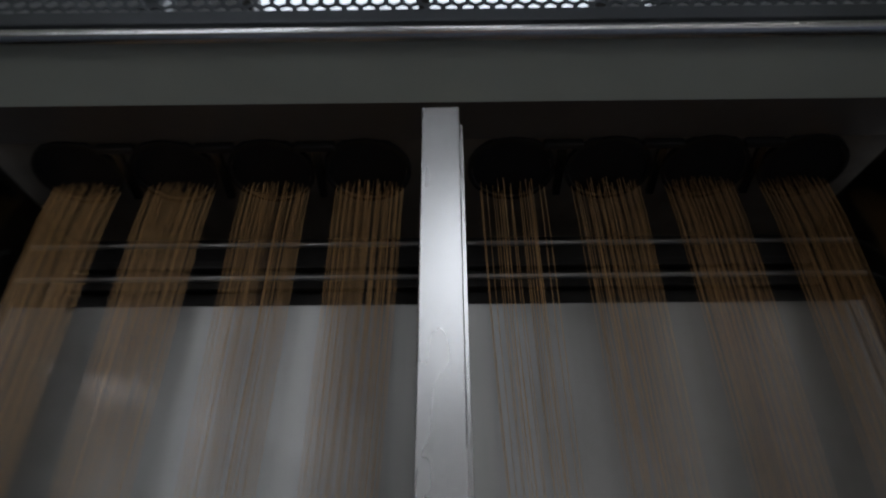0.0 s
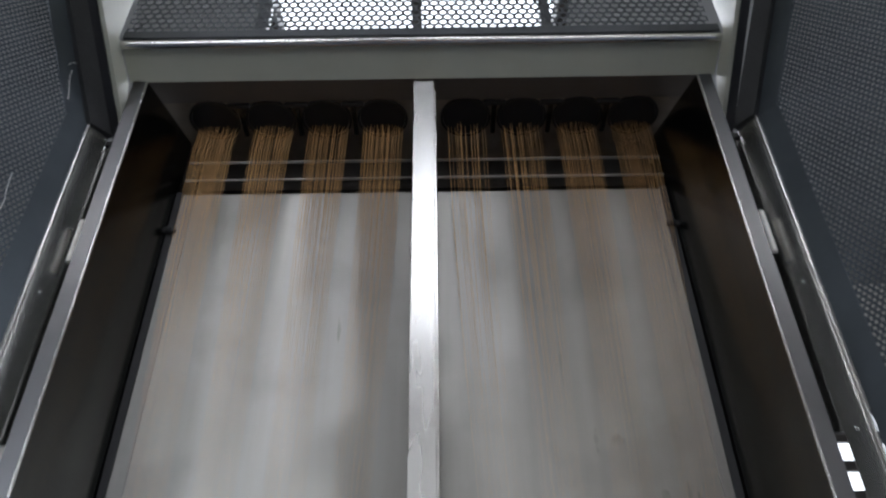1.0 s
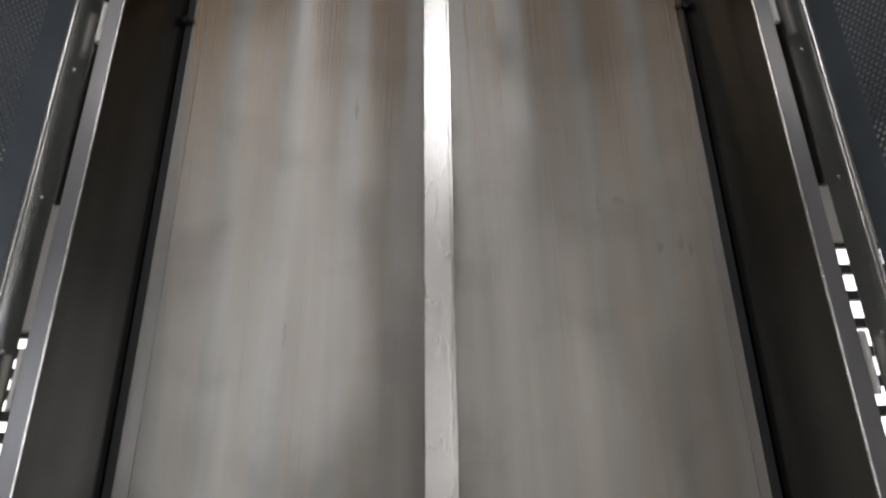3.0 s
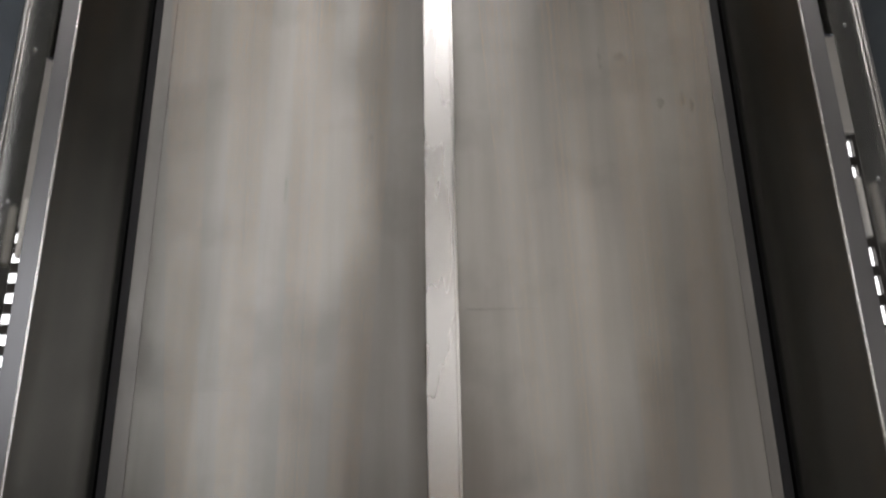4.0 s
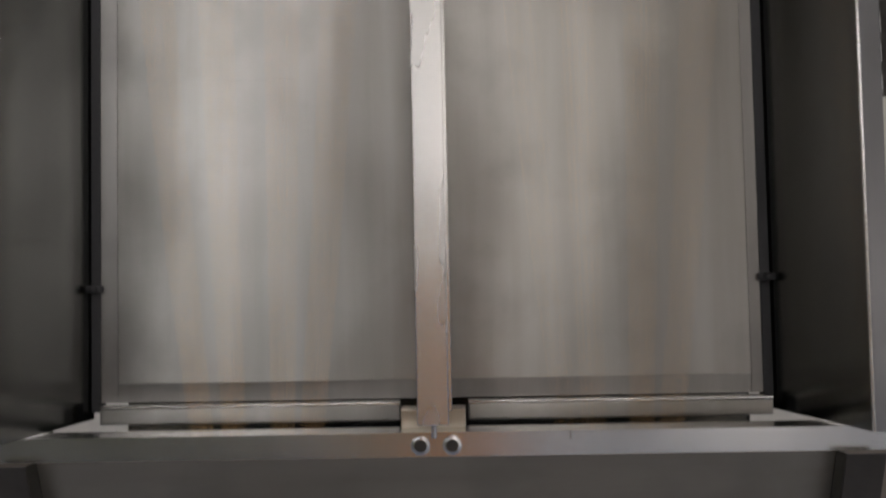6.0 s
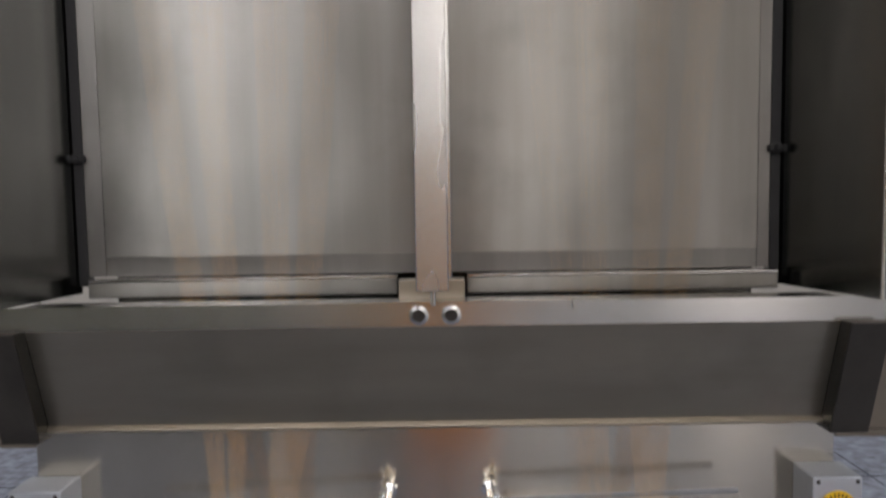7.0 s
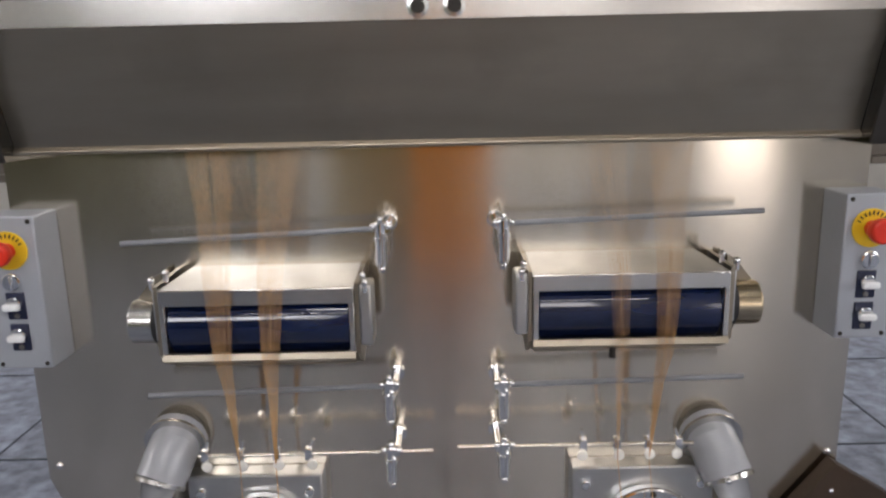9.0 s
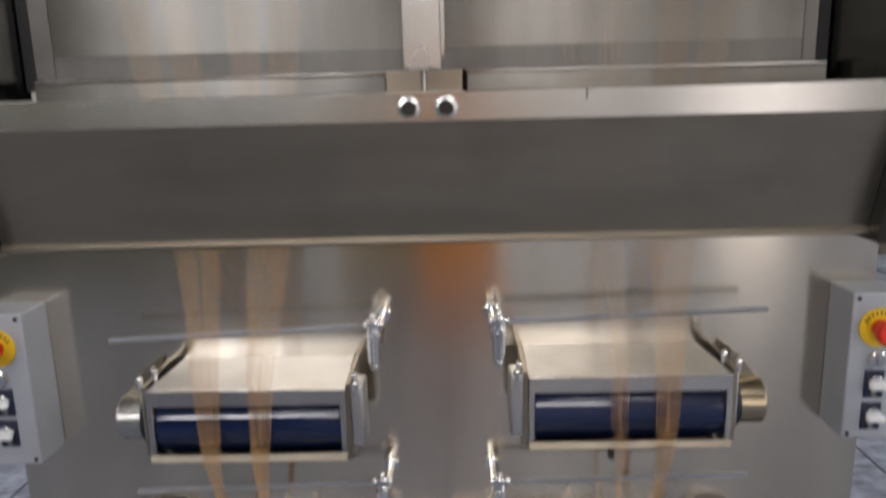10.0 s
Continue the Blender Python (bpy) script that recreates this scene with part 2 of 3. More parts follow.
# ---- the hall ----
structure("floor", box(B(), (-6, -6, FLOOR - 0.2), (6, 6, FLOOR)), FLOOR_MAT, "worn blue-grey concrete hall floor with joints", "floor")
b = B()
for i in range(-9, 10):
    box(b, (i * 0.62 - 0.003, -5.9, FLOOR), (i * 0.62 + 0.003, 5.9, FLOOR + 0.002))
    box(b, (-5.9, i * 0.62 - 0.003, FLOOR + 0.0005), (5.9, i * 0.62 + 0.003, FLOOR + 0.0025))
structure("floor_joint_trim", b, JOINT, "dark narrow joints in the hall floor", "floor joint")
b = B()
for lo, hi in (((-6.2, -6.2), (6.2, -4.3)), ((-6.2, -2.3), (6.2, 1.6)), ((-6.2, 3.6), (6.2, 6.2)), ((-6.2, 1.6), (-1.0, 3.6)), ((0.8, 1.6), (6.2, 3.6)), ((-6.2, -4.3), (-1.6, -2.3)), ((0.6, -4.3), (6.2, -2.3))):
    box(b, (*lo, 6.2), (*hi, 6.4))
structure("ceiling", b, CEIL_MAT, "grey painted hall ceiling with a roof light", "ceiling")


def wall_with_openings(name, axis, at, thick, openings):
    """A wall across the hall with rectangular openings (lo, hi, low, top)."""
    bm = B()
    spans = sorted(openings)
    edge = -6.2
    def add(a, b, c, d):
        if axis == "y":
            box(bm, (a, at, c), (b, at + thick, d))
        else:
            box(bm, (at, a, c), (at + thick, b, d))
    for lo, hi, low, top in spans:
        add(edge, lo, FLOOR - 0.2, 6.2)
        add(lo, hi, FLOOR - 0.2, low)
        add(lo, hi, top, 6.2)
        edge = hi
    add(edge, 6.2, FLOOR - 0.2, 6.2)
    return structure(name, bm, WALL_MAT, "painted hall wall with window openings", "wall")


BACK_OPEN = [(-5.0, -1.9, 2.9, 4.2), (1.9, 5.0, 3.1, 4.9), (-1.75, 1.8, 4.3, 6.0)]
# the middle south opening is made up to hold the panel fill
FRONT_OPEN = [(-3.4, -1.3, 2.75, 4.35), (0.5, 1.7, 2.6, 4.3), (2.85, 3.65, FLOOR, 2.4)]
EAST_OPEN = [(-3.6, -0.6, 2.0, 4.5)]
# unseen opening, cut only for the added west fill
WEST_OPEN = [(-0.8, 1.4, 3.4, 5.0)]
wall_with_openings("wall_north", "y", 6.0, 0.2, BACK_OPEN)
wall_with_openings("wall_south", "y", -6.2, 0.2, FRONT_OPEN)
wall_with_openings("wall_west", "x", -6.2, 0.2, WEST_OPEN)
wall_with_openings("wall_east", "x", 6.0, 0.2, EAST_OPEN)
count = 0
for axis, at, some in (("y", 6.1, BACK_OPEN), ("y", -6.1, FRONT_OPEN), ("x", 6.1, EAST_OPEN), ("x", -6.12, WEST_OPEN)):
    for lo, hi, low, top in some:
        count += 1
        w = thing(f"window_{count}", (0, 0, 0), "tall steel-framed daylight window of the hall; some are added for light", "window", kind="structure")
        pane, bars = B(), B()
        n, rows = (3, 4) if low > 4 or hi - lo < 1.5 else (round((hi - lo) / 0.42), 7)
        if axis == "y":
            box(pane, (lo, at, low), (hi, at + 0.02, top))
            for i in range(n + 1):
                x = lo + (hi - lo) * i / n
                box(bars, (x - 0.045, at - 0.06, low), (x + 0.045, at - 0.005, top))
            for i in range(rows + 1):
                z = low + (top - low) * i / rows
                box(bars, (lo, at - 0.05, z - 0.045), (hi, at - 0.004, z + 0.045))
        else:
            box(pane, (at, lo, low), (at + 0.02, hi, top))
            for i in range(n + 1):
                x = lo + (hi - lo) * i / n
                box(bars, (at - 0.08 if at > 0 else at + 0.03, x - 0.03, low), (at - 0.03 if at > 0 else at + 0.08, x + 0.03, top))
        part("pane", pane, DOOR_GLOW if low < 1 else SKYLIGHT, w, "bright overcast daylight pane", smooth=False)
        part("window_frame", bars, DARK, w)


roof_light = thing("window_9", (0, 0, 0), "bright roof light pane in the hall ceiling", "roof light", kind="structure")
part("pane", box(B(), (-1.6, -4.3, 6.36), (0.6, -2.3, 6.38)), SKYLIGHT, roof_light, "bright overcast daylight pane", smooth=False)

part("pane", box(B(), (-1.0, 1.6, 6.36), (0.8, 3.6, 6.38)), SKYLIGHT, roof_light, "bright overcast daylight pane", smooth=False)
for x in (-1.04, -0.1, 0.84):
    part("glazing_bar", box(B(), (x - 0.03, 1.6, 6.2), (x + 0.03, 3.6, 6.3)), DARK, roof_light)


def tube_light(x, y, z, along):
    t = thing("ceiling_light", (x, y, z), "lit twin fluorescent tube light under the hall ceiling", "ceiling light", "hall tube lights")
    dx, dy = (0.6, 0) if along == "x" else (0, 0.6)
    part("housing", box(B(), (-dx - 0.04, -dy - 0.04, 0.03), (dx + 0.04, dy + 0.04, 0.1), 0.01), WHITE, t)
    for s in (-0.03, 0.03):
        ox, oy = (0, s) if along == "x" else (s, 0)
        part("tube", rod(B(), (-dx + ox, -dy + oy, 0), (dx + ox, dy + oy, 0), 0.016, sides=20), TUBE, t)
    part("rod", rod(B(), (0, 0, 0.1), (0, 0, 6.2 - z), 0.008, sides=20), DARK, t)
    return t


for x, y in ((-1.6, -1.6), (1.6, -1.6), (-1.6, -4.8), (1.6, -4.8)):
    tube_light(x, y, 4.9, "x")

# ---- the quench chamber ----
PY = 1.195
chamber = thing("quench_chamber", (0, PY, 1.45), "tall stainless steel quench chamber with a brushed back panel", "spinning machine")
chamber.location = (0, 0, 0)
for s in (-1, 1):
    # back panel halves, their edge strip and the black seam beside them
    edge, strip = (0.555, 0.028) if s < 0 else (0.550, 0.018)
    part("back_panel", box(B(), (s * 0.003, PY, 1.507), (s * edge, PY + 0.012, 3.332), 0.001), STEEL, chamber, "brushed steel screen panel with faint stains")
    part("edge_strip", box(B(), (s * (edge - 0.002), PY - 0.0015, 1.476), (s * (edge + strip), PY + 0.012, 3.332), 0.0006), STRIP, chamber)
    part("bottom_strip", box(B(), (s * 0.003, PY - 0.0015, 1.476), (s * (edge - 0.0025), PY + 0.012, 1.509), 0.0006), STRIP, chamber)
    part("seal", box(B(), (s * (edge + strip +0.0010), PY - 0.001, 1.46), (s * (edge + strip +0.0170), PY + 0.02, 3.34)), BLACK, chamber, "black rubber seal strip")
    # flared side wall with folded front flange
    outline = [(s * (edge + strip + 0.0175), PY + 0.01), (s * 0.645, 1.0), (s * 0.676, 0.998), (s * 0.678, 1.06), (s * 0.675, 1.06), (s * 0.673, 1.001), (s * 0.647, 1.003), (s * (edge + strip + 0.0205), PY + 0.012)]
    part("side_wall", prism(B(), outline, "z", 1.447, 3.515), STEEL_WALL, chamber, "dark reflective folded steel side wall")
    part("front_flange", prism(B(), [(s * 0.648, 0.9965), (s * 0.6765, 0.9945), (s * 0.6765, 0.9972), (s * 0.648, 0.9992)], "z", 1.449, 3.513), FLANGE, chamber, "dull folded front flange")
    part("front_edge", rod(B(), (s * 0.6465, 0.9985, 1.448), (s * 0.6465, 0.9985, 3.51), 0.003, sides=20), BRIGHT, chamber)
    for z in (3.218, 1.675):
        b = B()
        box(b, (s * (edge + strip -0.0070), PY - 0.012, z - 0.006), (s * (edge + strip +0.0250), PY - 0.003, z + 0.006), 0.003)
        ball(b, (s * (edge + strip +0.0090), PY - 0.012, z), 0.008)
        part("panel_clip", b, BLACK, chamber, "small black clip at the seam")
    # inner bottom rail
    part("inner_rail", box(B(), (s * 0.058, 1.165, 1.443), (s * 0.572, 1.185, 1.470), 0.002), STEEL, chamber)
    part("rail_lip", box(B(), (s * 0.058, 1.163, 1.4705), (s * 0.572, 1.186, 1.4745), 0.001), BRIGHT, chamber)
for s in (-1, 1):
    # near-black sides carry the recess's shade in their colour
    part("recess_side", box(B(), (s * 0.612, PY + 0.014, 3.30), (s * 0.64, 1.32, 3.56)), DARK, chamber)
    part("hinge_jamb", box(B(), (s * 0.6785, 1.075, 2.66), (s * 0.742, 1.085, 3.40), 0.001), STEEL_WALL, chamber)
# recess, rods and spinneret ceiling; the recess's shade is put into its near-black sheets
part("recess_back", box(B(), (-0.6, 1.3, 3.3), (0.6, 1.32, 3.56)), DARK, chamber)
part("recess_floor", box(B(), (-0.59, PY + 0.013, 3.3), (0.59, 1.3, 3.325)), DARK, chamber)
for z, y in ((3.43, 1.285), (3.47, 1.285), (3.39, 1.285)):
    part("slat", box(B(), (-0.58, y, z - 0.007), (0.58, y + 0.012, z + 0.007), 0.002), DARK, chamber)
for z in (3.431, 3.373):
    part("cross_rod", rod(B(), (-0.585, 1.189, z), (0.585, 1.189, z), 0.0036, sides=20), STEEL, chamber, "thin polished cross rod")
part("spinneret_ceiling", box(B(), (-0.64, 1.078, 3.532), (0.64, 1.32, 3.56)), SOOT, chamber)
part("front_soffit", prism(B(), [(1.0, 3.515), (1.078, 3.528), (1.078, 3.56), (1.0, 3.56)], "x", -0.66, 0.66), COVER, chamber)

SPIN_X = [s * (0.104 + 0.14 * i) for s in (-1, 1) for i in range(4)]
for x in SPIN_X:
    sp = thing("spinneret", (x, 1.137, 3.532), "round dark spinneret pack in the chamber ceiling", "spinneret", "spinnerets")
    b = B()
    for k in range(32):
        a0, a1 = 2 * math.pi * k / 32, 2 * math.pi * (k + 1) / 32
        q = [(r * math.cos(a), r * math.sin(a), z) for a in (a0, a1) for r, z in ((0.063, -0.008), (0.057, -0.008), (0.063, 0.0), (0.057, 0.0))]
        v = [b.verts.new(p) for p in q]
        b.faces.new((v[0], v[1], v[5], v[4])), b.faces.new((v[0], v[4], v[6], v[2])), b.faces.new((v[1], v[3], v[7], v[5]))
    bmesh.ops.remove_doubles(b, verts=b.verts[:], dist=1e-5)
    part("ring", b, DARK, sp)
    b = rod(B(), (0, 0, -0.001), (0, 0, -0.004), 0.056, sides=32)
    part("face", b, BLACK, sp)
for i in range(3):
    for s in (-1, 1):
        x = s * (0.174 + 0.14 * i)
        br = thing("pack_bracket", (x, 1.1, 3.532), "grey clamp bracket between spinneret packs", "bracket", "pack brackets")
        part("bar", box(B(), (-0.006, -0.01, -0.01), (0.006, 0.09, 0), 0.002), STEEL_WALL, br)
        part("head", box(B(), (-0.028, -0.018, -0.012), (0.028, -0.006, 0), 0.003), DARK, br)

def stain(x, z, w, h):
    b = B()
    rim = []
    for k in range(14):
        a = 2 * math.pi * k / 14
        q = 1 + random.uniform(-0.35, 0.35)
        rim.append(b.verts.new((x + q * w * math.cos(a), PY - 0.0008, z + q * h * math.sin(a))))
    b.faces.new(rim)
    part("stain", b, STAIN, chamber, "dull dark smudge on the panel")


for x, z, w, h in ((0.442, 2.593, 0.007, 0.012), (0.487, 2.60, 0.004, 0.016), (0.503, 2.585, 0.004, 0.014), (0.37, 2.70, 0.012, 0.010), (-0.135, 2.532, 0.005, 0.006),
                   (-0.486, 2.045, 0.005, 0.004), (0.33, 2.70, 0.004, 0.02), (-0.30, 2.42, 0.003, 0.03), (0.28, 2.86, 0.003, 0.05), (-0.18, 2.95, 0.004, 0.03)):
    stain(x, z, w, h)
for x0, x1, z in ((-0.47, -0.24, 2.040), (0.045, 0.18, 2.18), (-0.545, -0.49, 2.018)):
    part("crease", box(B(), (x0, PY - 0.0006, z - 0.0012), (x1, PY + 0.001, z + 0.0012), 0.0005), STEEL, chamber, "shallow horizontal crease")

# ---- central bar where the doors close ----
mull = thing("centre_post", (0, 0.98, 1.478), "flat stainless steel centre post with worn scratched face", "post")
part("face", box(B(), (-0.0195, -0.006, -0.006), (0.0265, 0.014, 1.998), 0.0015), POST, mull)
part("side_rib", box(B(), (0.020, 0.016, 0.01), (0.0315, 0.044, 1.99), 0.001), BRIGHT, mull)
part("foot_bolt", rod(B(), (0.004, 0.02, -0.03), (0.004, 0.02, 0.004), 0.004, sides=20), CHROME, mull)
part("foot_block", box(B(), (-0.052, 0.115, -0.036), (0.052, 0.15, -0.004), 0.002), SHEET, mull)

# ---- front rail and the hood below ----
rail = thing("front_rail", (0, 1.054, 1.408), "pale steel channel rail with two round holes", "rail")
b = B()
prism(b, [(0, 0), (0.0, 0.037), (0.048, 0.037), (0.048, 0.034), (0.003, 0.034), (0.003, 0.0)], "x", -0.70, 0.70)
part("channel", b, BRIGHT, rail)
for x in (-0.019, 0.030):
    part("hole", rod(B(), (x, -0.0015, 0.017), (x, 0.004, 0.017), 0.0098, sides=24), DARK, rail)
    b = B()
    bmesh.ops.create_circle(b, segments=24, radius=0.0152, matrix=Matrix.Translation((x, -0.001, 0.017)) @ pose(0, 0, 0, 90, 0, 0).to_3x3().to_4x4())
    ring = [v for v in b.verts]
    inner = [b.verts.new(Vector((x, -0.002, 0.017)) + (v.co - Vector((x, -0.001, 0.017))) * 0.64) for v in ring]
    for k in range(24):
        b.faces.new((ring[k], ring[(k + 1) % 24], inner[(k + 1) % 24], inner[k]))
    part("rim", b, BRIGHT, rail)
b = B()
part("weld_joint", box(b, (0.212, -0.0008, 0.024), (0.2135, 0.004, 0.0375)), DARK, rail)

hood = thing("lower_hood", (0, 0, 0), "inward sloping folded steel hood under the rail", "hood")
part("slope", prism(B(), [(1.06, 1.408), (1.112, 1.244), (1.106, 1.238), (1.112, 1.234), (1.117, 1.24), (1.065, 1.408)], "x", -0.621, 0.621), SHEET, hood)
part("lip", rod(B(), (-0.621, 1.110, 1.237), (0.621, 1.110, 1.237), 0.004, sides=20), SHEET, hood)
for s in (-1, 1):
    part("gusset", prism(B(), [(1.03, 1.408), (1.085, 1.225), (1.15, 1.225), (1.15, 1.408)], "x", s * 0.6215, s * 0.6245), STEEL_WALL, hood)
    part("gusset_flange", prism(B(), [(1.028, 1.408), (1.083, 1.225), (1.086, 1.225), (1.031, 1.408)], "x", s * 0.621, s * 0.68), DARK, hood)

# ---- covers beside the hood ----
for s in (-1, 1):
    cover = thing("side_cover", (s * 0.95, 1.19, 1.19), "dull brown-grey sheet cover beside the hood", "cover", "side covers")
    b = box(B(), (-0.27, 0, 0), (0.27, 0.03, 0.255), 0.003)
    part("sheet", b, COVER, cover)
    part("leg", box(B(), (s * 0.22 - 0.02, 0.004, FLOOR - 1.19), (s * 0.22 + 0.02, 0.026, -0.0005), 0.002), COVER, cover)
    part("fold", box(B(), (-0.27, -0.012, -0.004), (0.27, -0.0005, 0.008), 0.001), COVER, cover)

# ---- doors ----
def door(s):
    hx, hy = s * 0.735, 1.06
    d = thing("chamber_door", (0, 0, 0), "open stainless framed door with a dark perforated sheet", "door", "chamber doors")
    turn = math.degrees(math.atan2(-0.80, s * 0.60))
    place = pose(hx, hy, 1.45, 0, 0, turn)
    d.matrix_world = place
    flip = -s
    part("hinge_stile", box(B(), (0.0, -0.012, 0), (0.045, 0.012, 1.94), 0.003), BRIGHT, d)
    part("stile_bead", rod(B(), (0.048, flip * 0.008, 0), (0.048, flip * 0.008, 1.94), 0.004, sides=20), BRIGHT, d)
    part("outer_stile", box(B(), (0.60, -0.012, 0), (0.64, 0.012, 2.4), 0.003), BRIGHT, d)
    part("bottom_rail", box(B(), (0.045, -0.012, 0), (0.60, 0.012, 0.04), 0.003), BRIGHT, d)
    part("top_edge", prism(B(), [(-0.005, 1.942), (0.05, 1.942), (0.27, 2.40), (0.215, 2.40)], "y", -0.018, 0.018), BLACK, d, "black rubber edged slanting upper stile")
    perforated("perforated_sheet", 0.555, 2.35, 0.0115, 0.0038, MESH_PAINT, d, Matrix.Translation((0.045, 0, 0.04)), "dark grey perforated sheet", cut=(1.92, 0.48))
    part("border", box(B(), (0.052, -0.0025, 0.04), (0.10, 0.0025, 1.942), 0.001), MESH_PAINT, d, "plain dark border of the sheet")
    part("border", prism(B(), [(0.05, 1.9425), (0.10, 1.9425), (0.32, 2.40), (0.27, 2.40)], "y", -0.0025, 0.0025), MESH_PAINT, d, "plain dark border of the sheet")
    for z in (0.35, 0.62, 0.9, 1.2, 1.5):
        part("screw", ball(B(), (0.022, flip * 0.012, z), 0.004), CHROME, d)
    for z in (1.625, 0.85):
        part("hinge_pin", rod(B(), (0.0019, flip * 0.0392, z - 0.053), (0.0019, flip * 0.0392, z + 0.053), 0.006, sides=20, bevel=0.002), CERAMIC, d, "pale hinge pin")
    return d


left_door, right_door = door(-1), door(1)

# ---- upper hood, grille and cheeks ----
upper = thing("upper_hood", (0, 0, 0), "cream painted upper hood with a bright lip", "hood")
part("soffit", prism(B(), [(0.918, 3.550), (1.0, 3.515), (1.0, 3.56), (0.92, 3.58)], "x", -0.687, 0.687), CREAM, upper)
part("lip", rod(B(), (-0.687, 0.918, 3.548), (0.687, 0.918, 3.548), 0.010, sides=20), BRIGHT, upper)
part("black_angle", box(B(), (-0.685, 0.908, 3.56), (0.685, 0.93, 3.586), 0.002), GRILLE, upper)
for s in (-1, 1):
    part("cheek", prism(B(), [(1.06, 3.395), (1.0, 3.51), (0.905, 3.56), (0.905, 4.1), (0.45, 4.1), (0.45, 3.775)], "x", s * 0.69, s * 0.705), CREAM, upper, "cream painted cheek plate")
    part("cheek_seal", prism(B(), [(1.065, 3.388), (0.45, 3.77), (0.45, 3.79), (1.058, 3.40)], "x", s * 0.70, s * 0.72), BLACK, upper, "black rubber edging")
grille = thing("perforated_screen", (0, 0, 0), "perforated steel guard screen with round holes", "screen")
perforated("sheet", 1.36, 0.62, 0.021, 0.0083, GRILLE, grille, Matrix.Translation((-0.685, 0.915, 3.586)))
part("top_rail", box(B(), (-0.685, 0.90, 4.13), (0.685, 0.93, 4.16), 0.003), GRILLE, grille)
part("stay", box(B(), (0.285, 0.94, 3.58), (0.31, 0.97, 4.14), 0.003), GRILLE, grille)
part("stay", box(B(), (-0.40, 0.94, 3.58), (-0.37, 0.97, 4.14), 0.003), GRILLE, grille)

# ---- machine body behind ----
body = thing("machine_column", (0, 0, 0), "steel machine column behind the chamber", "machine body")
part("shaft", box(B(), (-0.60, 1.33, FLOOR), (0.60, 2.1, 3.4), 0.01), STEEL_WALL, body)
part("head", box(B(), (-0.64, 1.33, 3.4), (0.64, 2.1, 3.58), 0.01), STEEL_WALL, body)

# ---- roller plate ----
QY = 1.152
plate = thing("roller_plate", (0, QY, 0), "large polished steel mounting plate with warm reflections", "mounting plate")
outline = [(-0.665, 1.405), (-0.665, 0.688), (-0.60, 0.52), (-0.60, FLOOR), (0.60, FLOOR), (0.60, 0.52), (0.656, 0.688), (0.666, 1.405)]
part("plate", prism(B(), outline, "y", 0, 0.006), PLATE, plate)
for x, z in ((0.640, 0.71), (-0.645, 0.71)):
    part("screw", ball(B(), (x, -0.001, z), 0.006, (1, 0.5, 1)), CHROME, plate)
part("stiffener", box(B(), (-0.5, 0.006, 0.40), (0.5, 0.12, 1.40), 0.004), STEEL_WALL, plate)


# ---- finish roller units ----
ROLLERS = []


